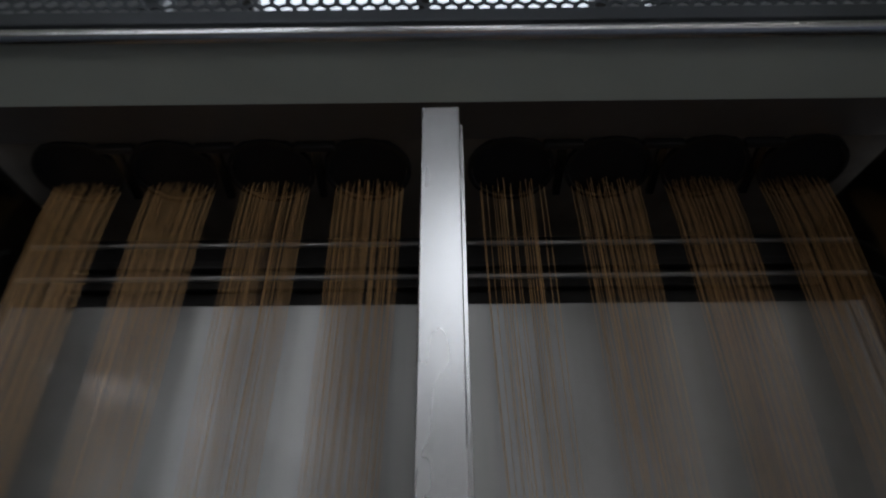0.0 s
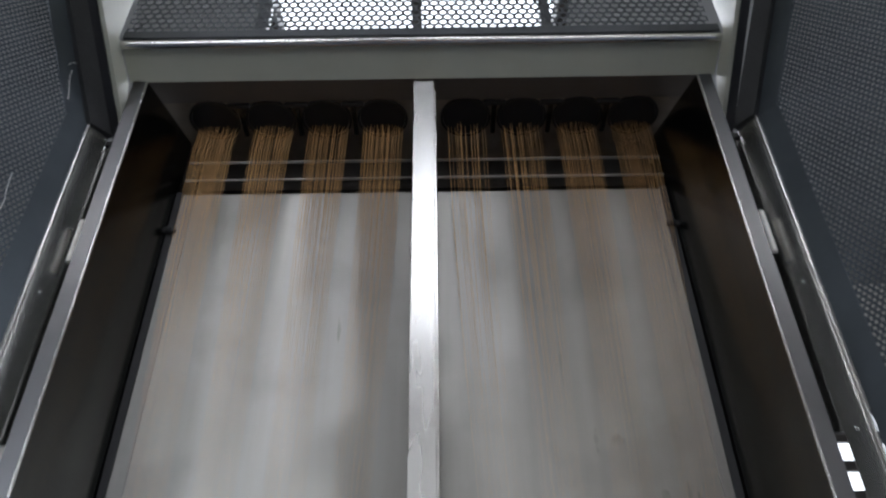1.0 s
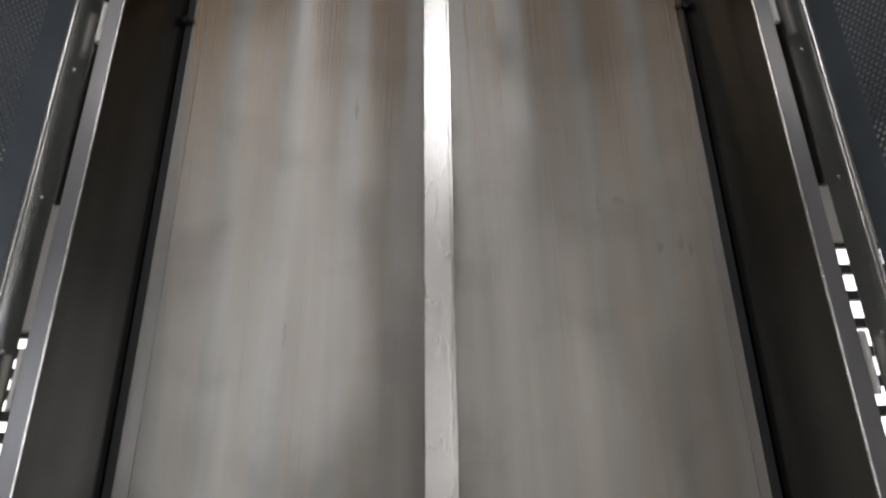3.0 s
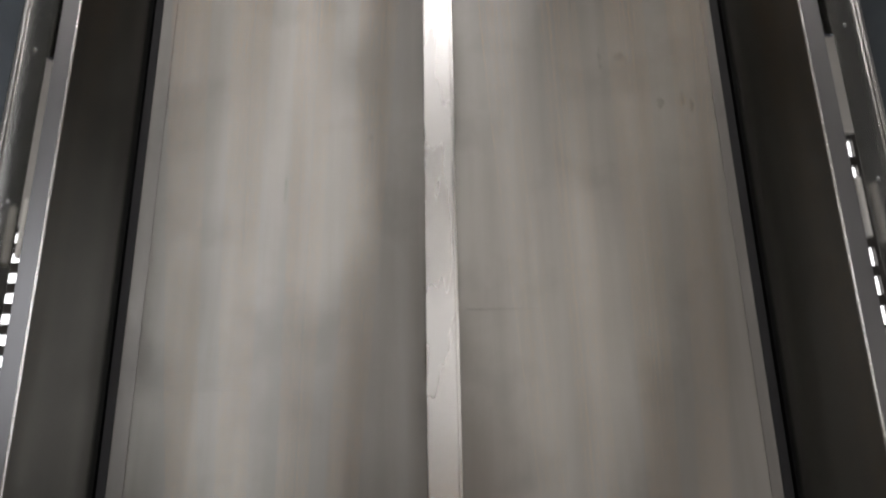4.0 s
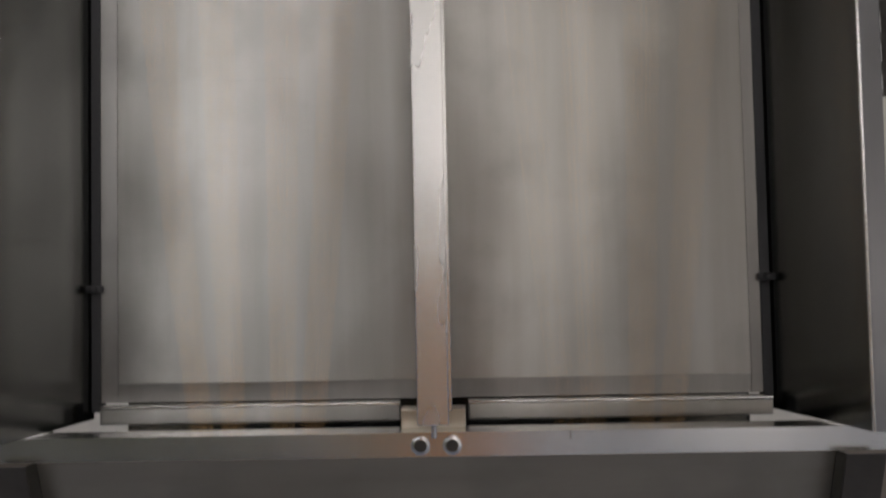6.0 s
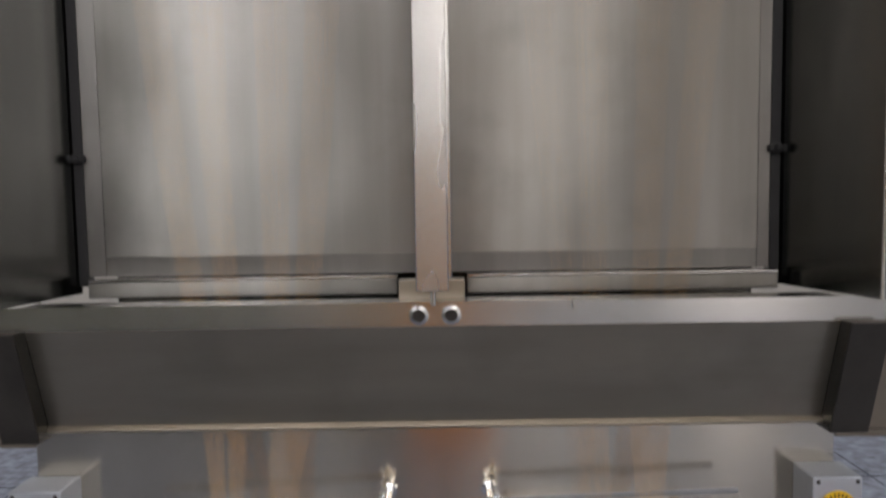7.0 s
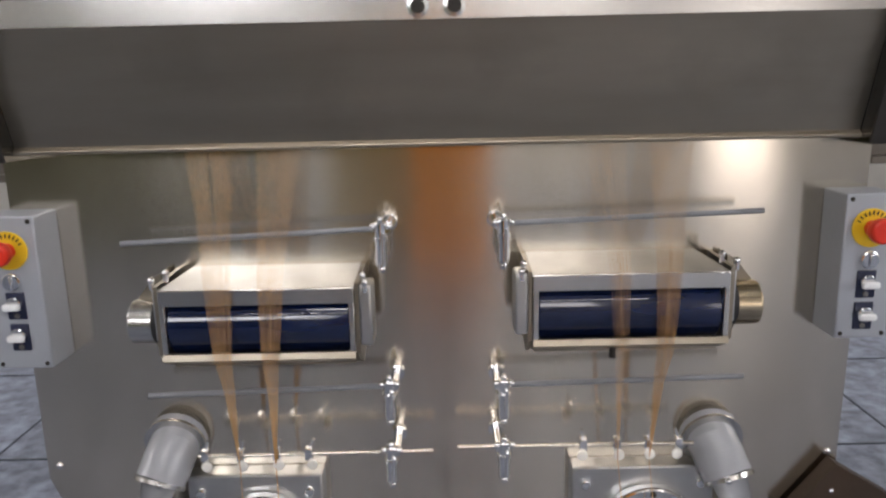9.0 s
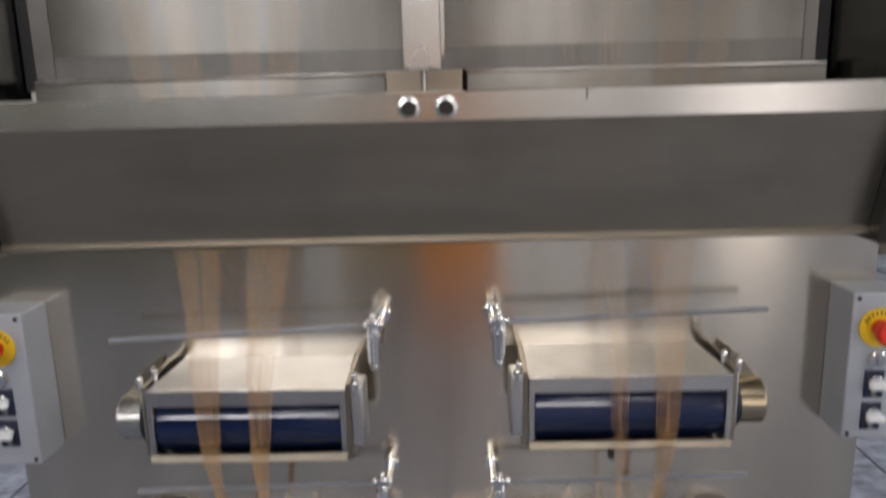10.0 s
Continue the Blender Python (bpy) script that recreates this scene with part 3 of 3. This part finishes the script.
def roller_unit(cx, cz, s):
    """s: the side on which the drive cap sits, -1 or 1."""
    u = thing("finish_roller_unit", (cx, 0, cz), "steel finish roller unit with a dark blue roller", "roller unit", "finish roller units")
    w = 0.142
    # housing with a sloping lid, a front frame round the window and a lower lip
    top = B()
    v = [top.verts.new(p) for p in ((-w, 1.047, 0.061), (w, 1.047, 0.061), (w - 0.02 if s > 0 else w, QY, 0.072), (-w if s > 0 else -w + 0.02, QY, 0.072))]
    low = [top.verts.new(p.co - Vector((0, 0, 0.004))) for p in v]
    top.faces.new(v), top.faces.new(low[::-1])
    for i in range(4):
        j = (i + 1) % 4
        top.faces.new((v[j], v[i], low[i], low[j]))
    part("lid", top, ALU, u)
    part("cap_guard", prism(B(), [(QY, 0.072), (1.115, 0.05), (1.075, 0.012), (1.072, -0.02), (1.085, -0.04), (QY, -0.05)], "x", s * (w + 0.0145), s * (w + 0.021)), SHEET, u)
    part("front_top", box(B(), (-w, 1.045, 0.037), (w, 1.049, 0.061), 0.0012), BRIGHT, u)
    part("front_bottom", prism(B(), [(1.043, -0.036), (1.04, -0.045), (1.075, -0.062), (1.08, -0.058), (1.05, -0.036)], "x", -w, w), SHEET, u)
    for e in (-1, 1):
        part("jamb", box(B(), (e * 0.134, 1.045, -0.045), (e * w, 1.052, 0.04), 0.001), BRIGHT, u)
        part("end_plate", prism(B(), [(1.05, 0.066), (1.05, -0.04), (1.085, -0.066), (QY, -0.05), (QY, 0.07)], "x", e * (w + 0.001), e * (w + 0.007)), SHEET, u)
    part("bearing_block", box(B(), (-s * (w + 0.007), 1.05, -0.03), (-s * (w + 0.026), 1.10, 0.062), 0.004), ALU, u)
    part("bearing_block", box(B(), (s * (w + 0.007), 1.06, -0.02), (s * (w + 0.014), 1.11, 0.062), 0.003), ALU, u)
    r = new("roller", finish("roller", rod(B(), (-0.1335, 0, 0), (0.1335, 0, 0), 0.05, sides=56, bevel=0.002), BLUE))
    r.parent = u
    r.location = (0, 1.097, 0.0)
    tagged(r, "glossy dark blue ceramic roller")
    part("wet_mark", box(B(), (-0.02, -0.001, 0.0492), (0.05, 0.001, 0.0504)), NAVY, r)
    ROLLERS.append(r)
    part("seal_ring", rod(B(), (s * (w + 0.012), 1.1, -0.0), (s * (w + 0.022), 1.1, -0.0), 0.036, sides=32), BLACK, u)
    part("drive_cap", rod(B(), (s * (w + 0.022), 1.11, -0.004), (s * (w + 0.064), 1.11, -0.004), 0.034, sides=40, bevel=0.003), BRASS if s > 0 else BRIGHT, u, "round drive cap")
    part("cap_hood", prism(B(), [(s * (w + 0.0215), 0.068), (s * (w + 0.034), 0.062), (s * (w + 0.066), 0.022), (s * (w + 0.066), -0.006), (s * (w + 0.0215), -0.03)], "y", 1.12, QY - 0.001), SHEET, u)
    part("trough", box(B(), (-w + 0.004, 1.075, -0.066), (w - 0.004, QY, -0.060), 0.001), SHEET, u)
    for x, z, y in ((s * (w - 0.004), 0.085, 1.075), (s * (w + 0.012), 0.078, 1.06), (-s * (w + 0.012), 0.078, 1.065), (-s * (w + 0.016), 0.07, 1.052)):
        b = rod(B(), (x, y, z - 0.018), (x, y, z - 0.006), 0.004, sides=20)
        ball(b, (x, y, z - 0.004), 0.0055)
        part("thumb_screw", b, CHROME, u)
    return u


roller_unit(-0.2655, 0.978, -1)
right_unit = roller_unit(0.2785, 0.990, 1)
part("drain_pin", rod(B(), (-0.02, 1.07, -0.075), (-0.02, 1.07, -0.06), 0.005, sides=20), DARK, right_unit)


# ---- thread guide rods on their clamps ----
def clamp(x, y, z, s, foot):
    c = thing("guide_clamp", (x, 0, z), "chrome guide clamp on a standoff pin", "clamp", "guide clamps")
    part("standoff", rod(B(), (-s * 0.009, QY, 0.0), (-s * 0.009, y - 0.006, 0.0), 0.006, sides=20), CHROME, c)
    part("rosette", rod(B(), (-s * 0.009, QY - 0.006, 0), (-s * 0.009, QY - 0.0005, 0), 0.013, sides=24, bevel=0.002), CHROME, c)
    b = rod(B(), (0, y, 0.010), (0, y, -foot), 0.0095, sides=20, bevel=0.003)
    ball(b, (0, y, -foot - 0.004), 0.007)
    part("barrel", b, CHROME, c)
    part("collar", rod(B(), (0, y, -0.012), (0, y, -0.018), 0.0115, sides=20, bevel=0.001), CHROME, c)
    for dx, dz in ((-0.012, 0.004), (0.012, 0.004), (0.0, 0.014)):
        part("set_screw", ball(B(), (dx, y - 0.004, dz), 0.0055), CHROME, c)
    part("handle", rod(B(), (0.004, y - 0.012, -0.005), (0.003, y - 0.013, -foot + 0.006), 0.003, sides=20), CHROME, c)
    return c


def guide_rod(a, b, r, mat, label):
    g = thing("guide_rod", a, label, "rod", "guide rods")
    bm = rod(B(), (0, 0, 0), Vector(b) - Vector(a), r, sides=20, bevel=r * 0.3)
    part("shaft", bm, mat, g)
    return g


GREY_ROD, PALE_ROD = "grey ceramic thread guide rod on a chrome clamp", "pale thin rod carrying thread guides"
guide_rod((-0.0955, 1.095, 1.115), (-0.474, 1.095, 1.100), 0.0042, ROD, GREY_ROD)
guide_rod((0.107, 1.095, 1.119), (0.482, 1.095, 1.130), 0.0042, ROD, GREY_ROD)
guide_rod((-0.0915, 1.095, 0.866), (-0.458, 1.095, 0.857), 0.0042, ROD, GREY_ROD)
guide_rod((0.1065, 1.095, 0.864), (0.468, 1.095, 0.871), 0.0042, ROD, GREY_ROD)
guide_rod((-0.0148, 1.085, 0.760), (-0.387, 1.085, 0.757), 0.0032, WIRE, PALE_ROD)
guide_rod((0.0221, 1.085, 0.765), (0.393, 1.085, 0.765), 0.0032, WIRE, PALE_ROD)
clamp(-0.085, 1.095, 1.115, -1, 0.058)
clamp(0.0976, 1.095, 1.117, 1, 0.058)
clamp(-0.081, 1.095, 0.866, -1, 0.056)
clamp(0.0968, 1.095, 0.864, 1, 0.056)
clamp(-0.0808, 1.085, 0.760, -1, 0.052)
clamp(0.0964, 1.085, 0.765, 1, 0.052)


def thread_guide(x, z, lean):
    g = thing("thread_guide", (x, 1.085, z), "chrome thread guide with a white ceramic eye", "thread guide", "thread guides")
    part("clip", box(B(), (-0.006, -0.007, -0.008), (0.006, 0.007, 0.012), 0.002), CHROME, g)
    part("pin", rod(B(), (0, 0, 0.008), (lean * 0.006, 0, 0.026), 0.0022, sides=20), CHROME, g)
    b = rod(B(), (0.004 * lean, -0.012, -0.013), (0.004 * lean, -0.007, -0.013), 0.0085, sides=20, bevel=0.002)
    part("eye", b, CERAMIC, g, "white ceramic eye")
    return g


for x, z, lean in ((-0.374, 0.757, 1), (-0.318, 0.757, 1), (-0.261, 0.758, 1), (-0.211, 0.758, 1.6), (0.220, 0.765, -0.6), (0.2725, 0.765, 0.5), (0.3206, 0.765, 0.4), (0.3687, 0.765, -1)):
    thread_guide(x, z, lean)


# ---- control boxes ----
def control_box(x0, x1, z0, z1, s):
    c = thing("control_box", ((x0 + x1) / 2, 1.083, z0), "grey steel control box with emergency stop and switches", "control box", "control boxes")
    w, h = abs(x1 - x0) / 2, z1 - z0
    part("case", box(B(), (-w, 0, 0), (w, QY - 1.083, h), 0.003), GREY_PAINT, c)
    for x in (-w + 0.008, w - 0.008):
        for z in (0.008, h - 0.008):
            part("screw", ball(B(), (x, -0.001, z), 0.0035, (1, 0.6, 1)), DARK, c)
    ze = h - 0.051
    stop = part("stop_plate", rod(B(), (0, 0, ze), (0, -0.003, ze), 0.029, sides=36, bevel=0.0008), YELLOW, c, "round yellow emergency stop plate")
    b = B()
    for k in range(9):
        a = math.pi * (0.15 + 0.7 * k / 8)
        m = Matrix.Translation((0.0225 * math.cos(a), -0.0034, ze + 0.0225 * math.sin(a))) @ Matrix.Rotation(-(a - math.pi / 2), 4, "Y")
        bmesh.ops.create_cube(b, size=1, matrix=m @ Matrix.Diagonal((0.0022, 0.0006, 0.006, 1)))
    part("lettering_bars", b, BLACK, stop, "dark bars in place of lettering")
    b = rod(B(), (0, -0.003, ze), (0, -0.02, ze), 0.012, sides=24)
    part("stop_neck", b, RED, c)
    part("stop_button", rod(B(), (0, -0.02, ze), (0, -0.036, ze), 0.0185, sides=32, bevel=0.004), RED, c, "red mushroom stop button")
    zk = ze - 0.047
    b = rod(B(), (0, 0, zk), (0, -0.008, zk), 0.0135, sides=28, bevel=0.002)
    part("key_switch", b, CHROME, c, "round chrome key switch")
    part("key_slot", box(B(), (-0.002, -0.012, zk - 0.009), (0.002, -0.008, zk + 0.009), 0.001), CHROME, c)
    for dz in (0.085, 0.134):
        z = ze - dz
        p = part("switch_plate", box(B(), (-0.014, -0.002, z - 0.021), (0.014, 0, z + 0.021), 0.0015), NAVY, c, "dark switch plate")
        b = rod(B(), (0, -0.002, z + 0.004), (0, -0.010, z + 0.004), 0.011, sides=24, bevel=0.001)
        part("switch_ring", b, CHROME, p)
        part("switch_knob", box(B(), (-0.013, -0.020, z - 0.004), (0.013, -0.010, z + 0.007), 0.004), WHITE, p, "white switch knob")
        part("switch_lamp", rod(B(), (0, -0.002, z - 0.015), (0, -0.004, z - 0.015), 0.004, sides=20), STEEL, p)
    return c


control_box(0.596, 0.674, 0.933, 1.154, 1)
control_box(-0.677, -0.593, 0.911, 1.147, -1)

# ---- suction pipes, pumps and floor-side guards ----
def suction_pipe(x, z, s):
    p = thing("suction_pipe", (x, 0, z), "grey plastic suction pipe with an elbow", "pipe", "suction pipes")
    b = tube(B(), [(0, QY, 0.024), (0, 1.14, 0.022), (0, 1.122, 0.016), (s * 0.004, 1.108, 0.004), (s * 0.009, 1.096, -0.014)], 0.040, 32)
    part("elbow", b, PIPE, p)
    part("collar", tube(B(), [(0, 1.146, 0.023), (0, 1.132, 0.020)], 0.049, 32), PIPE, p)
    part("rim", tube(B(), [(0, 1.133, 0.0203), (0, 1.128, 0.019)], 0.0502, 32), BRIGHT, p)
    part("socket", tube(B(), [(s * 0.006, 1.103, -0.004), (s * 0.014, 1.088, -0.024)], 0.0395, 32), PIPE, p)
    part("band", tube(B(), [(s * 0.0138, 1.0885, -0.0235), (s * 0.0155, 1.085, -0.029)], 0.0405, 32), BRIGHT, p)
    part("pipe", tube(B(), [(s * 0.0145, 1.087, -0.026), (s * 0.068, 1.01, -0.21), (s * 0.11, 0.97, FLOOR - z)], 0.029, 32), PIPE, p)
    part("screw", ball(B(), (s * 0.0, 1.05, -0.01), 0.005), CHROME, p)
    return p


suction_pipe(0.438, 0.728, 1)
suction_pipe(-0.438, 0.738, -1)


def pump(x0, x1, z):
    p = thing("finish_pump", ((x0 + x1) / 2, 1.115, z), "cast aluminium pump block with a round chrome cover", "pump", "finish pumps")
    w = (x1 - x0) / 2
    part("block", box(B(), (-w, 0, -0.24), (w, QY - 1.115, 0), 0.004), ALU, p)
    part("cover", rod(B(), (0.01, -0.022, -0.11), (0.01, 0, -0.11), 0.082, sides=48, bevel=0.004), CHROME, p)
    part("hub", rod(B(), (0.01, -0.045, -0.11), (0.01, -0.02, -0.11), 0.055, sides=40, bevel=0.006), CHROME, p)
    for dx in (-w + 0.022, w - 0.022):
        for dz in (-0.03, -0.21):
            part("bolt", rod(B(), (dx, -0.006, dz), (dx, 0.002, dz), 0.008, sides=20, bevel=0.002), CHROME, p)
    for k in range(6):
        a = math.pi * (k / 6) * 2 + 0.5
        part("cover_bolt", ball(B(), (0.01 + 0.072 * math.cos(a), -0.023, -0.11 + 0.072 * math.sin(a)), 0.005, (1, 0.6, 1)), DARK, p)
    return p


pump(-0.4198, -0.1982, 0.7064)
pump(0.2088, 0.4400, 0.7096)
guard = thing("brown_guard", (0, 0, 0), "dark brown sheet guard beside the plate", "guard")
part("sheet", prism(B(), [(0.565, 0.615), (0.637, 0.706), (0.735, 0.645), (0.735, FLOOR), (0.565, FLOOR)], "y", 1.115, 1.145), BROWN, guard)
part("screw", ball(B(), (0.632, 1.115, 0.66), 0.005), CHROME, guard)

# ---- orange column across the aisle, an added stand-in for the orange reflection ----
col = thing("orange_stand_in", (0.03, -1.75, FLOOR), "orange block standing in for the unseen source of the orange reflection", "pedestal")
part("shaft", box(B(), (-0.2, -0.15, 0), (0.2, 0.15, 1.46), 0.02), ORANGE, col)
part("foot", box(B(), (-0.24, -0.2, 0), (0.24, 0.2, 0.03), 0.005), ORANGE, col)

# unseen pillar, added so the steel mirrors a dark band left of the post
pillar = thing("dark_reflection_pillar", (-0.42, -2.45, FLOOR), "unseen dark grey pillar added to reflect as a dark band", "pillar", kind="structure")
part("shaft", box(B(), (-0.27, -0.2, 0), (0.27, 0.2, 6.2 - FLOOR), 0.015), PILLAR, pillar)
# made-up ochre base that tints the plate's reflection yellowish
part("plinth", box(B(), (-0.3, -0.23, 0), (0.3, 0.23, 1.15), 0.01), PLINTH, pillar, "ochre lower part of the pillar, added for its reflection in the plate")

# ---- machine cabinet across the aisle, seen mirrored in the plate ----
cabinet = thing("machine_cabinet", (-2.05, -2.6, FLOOR), "olive green painted machine cabinet across the aisle", "cabinet")
part("body", box(B(), (-1.05, -0.35, 0.08), (1.05, 0.35, 1.55), 0.012), OLIVE, cabinet)
part("plinth", box(B(), (-1.0, -0.32, 0), (1.0, 0.32, 0.08)), BLACK, cabinet)
for i in range(3):
    x = -0.69 + 0.69 * i
    leaf = part("door", box(B(), (x - 0.33, 0.352, 0.12), (x + 0.33, 0.372, 1.5), 0.006), OLIVE, cabinet)
    part("handle", rod(B(), (x + 0.27, 0.395, 0.75), (x + 0.27, 0.395, 0.93), 0.01, sides=20, bevel=0.003), BLACK, leaf, "black pull handle")

# ---- yarn ----
ROLL_X = [-0.2338, -0.2499, -0.3077, -0.3285, 0.2561, 0.2665, 0.3225, 0.3384]
GUIDE_X = [-0.261, -0.261, -0.318, -0.318, 0.2725, 0.2725, 0.3206, 0.3206]
YARNS = []


def yarn(x, rx, gx):
    """Filaments that fall from a spinneret thinning as they are drawn, close up on the roller and meet in a guide."""
    y = thing("yarn", (x, 1.137, 3.52), "tan bundle of running filaments falling to a roller", "yarn", "yarns")
    stretches = {"falling_curtain": ([], []), "roller_band": ([], []), "guide_thread": ([], [])}
    few = {0.104: 0.34, 0.244: 0.62}.get(round(x, 3), 1.0)
    for ring, n in ((0.050, 20), (0.043, 18), (0.035, 14), (0.026, 10), (0.014, 6)):
        n = max(2, round(n * few))
        for k in range(n):
            a = 2 * math.pi * (k + 0.5 * (ring < 0.04)) / n + random.uniform(-0.06, 0.06)
            ox, oy = ring * math.cos(a), 0.34 * ring * math.sin(a)
            sx = random.gauss(0, 0.0006)
            fall = []
            for z in (3.527, 3.45, 3.36, 3.26, 3.15, 3.0, 2.85, 2.7, 2.5, 2.1, 1.7, 1.24):
                f = (3.527 - z) / (3.527 - 1.03)
                tight = 1 - 0.72 * f
                thin = (0.00004 if 1.3 < z < 2.75 else 0.000058) + (0.0005 + 0.0003 * (1 - few)) * max(0.0, 1 - (3.527 - z) / 0.95) ** (2.3 - 1.2 * (1 - few))
                fall.append((x + (rx - x) * f ** 1.8 + ox * tight + sx * math.sin(9 * z + k), (1.172 - 0.060 * f if z > 3.45 else 1.164 - 0.052 * f) + oy * tight, z, thin))
            w = ox * 0.20
            roll = [fall[-1], (rx + (x - rx) * 0.06 + w * 1.2, 1.078 + oy * 0.05, 1.14, 0.000058), (rx + w, 1.0395 + oy * 0.02, 1.052, 0.000058), (rx + (gx - rx) * 0.15 + w * 0.85, 1.0375 + oy * 0.02, 0.985, 0.000058), (rx + (gx - rx) * 0.35 + w * 0.65, 1.037, 0.93, 0.000058)]
            tie = [roll[-1], (rx + (gx - rx) * 0.55 + w * 0.4, 1.055, 0.8777, 0.000058), (gx + ox * 0.008, 1.073, 0.745, 0.00006), (gx + (0.012 if gx > 0 else 0.004) + ox * 0.008, 1.06, 0.62, 0.00006)]
            for (verts, faces), path in zip(stretches.values(), (fall, roll, tie)):
                base = len(verts)
                for px, py, pz, r in path:
                    for q in range(3):
                        t = 2.0944 * q
                        verts.append((px - x + r * math.cos(t), py - 1.137 + r * math.sin(t), pz - 3.52))
                for i in range(len(path) - 1):
                    for q in range(3):
                        p0, p1 = base + 3 * i + q, base + 3 * i + (q + 1) % 3
                        faces.append((p0, p1, p1 + 3, p0 + 3))
    for name, (verts, faces) in stretches.items():
        me = bpy.data.meshes.new(name)
        me.from_pydata(verts, [], faces)
        me.materials.append(YARN)
        ob = new(name, me)
        ob.parent = y
        tagged(ob, kind="stuff")
    YARNS.append(y)
    return y


for x, rx, gx in zip(SPIN_X, ROLL_X, GUIDE_X):
    yarn(x, rx, gx)

# ---- loose lint on the door ----
def lint(door_ob, spots):
    l = thing("lint_thread", (0, 0, 0), "stray white lint thread on the door sheet", "lint", "lint threads")
    l.matrix_world = door_ob.matrix_world.copy()
    path = [Vector((x, 0.004, z)) for x, z in spots]
    smooth = [a.lerp(b, f) for a, b in zip(path, path[1:]) for f in (0, 0.5)] + [path[-1]]
    part("thread", tube(B(), smooth, 0.0009, 6), LINT, l)


lint(left_door, [(0.157, 1.617), (0.150, 1.612), (0.143, 1.640), (0.143, 1.66), (0.148, 1.69), (0.150, 1.724)])
lint(left_door, [(0.135, 2.072), (0.128, 2.085), (0.118, 2.09), (0.109, 2.113)])
lint(left_door, [(0.124, 2.061), (0.121, 2.03), (0.112, 2.0), (0.108, 1.98)])


def motions():
    for i, r in enumerate(ROLLERS):
        rows = []
        base = r.location.copy()
        for k in range(0, 41):
            t = k * 0.25
            rows.append((t, pose(base.x, base.y, base.z, 60 * k, 0, 0)))
        walk(r, rows)
    for i, y in enumerate(YARNS):
        base = y.location.copy()
        rows = [(k * 0.2, pose(base.x + 0.0008 * math.sin(2.3 * k + i * 1.7), base.y + 0.0006 * math.sin(3.1 * k + i), base.z)) for k in range(51)]
        walk(y, rows)


motions()
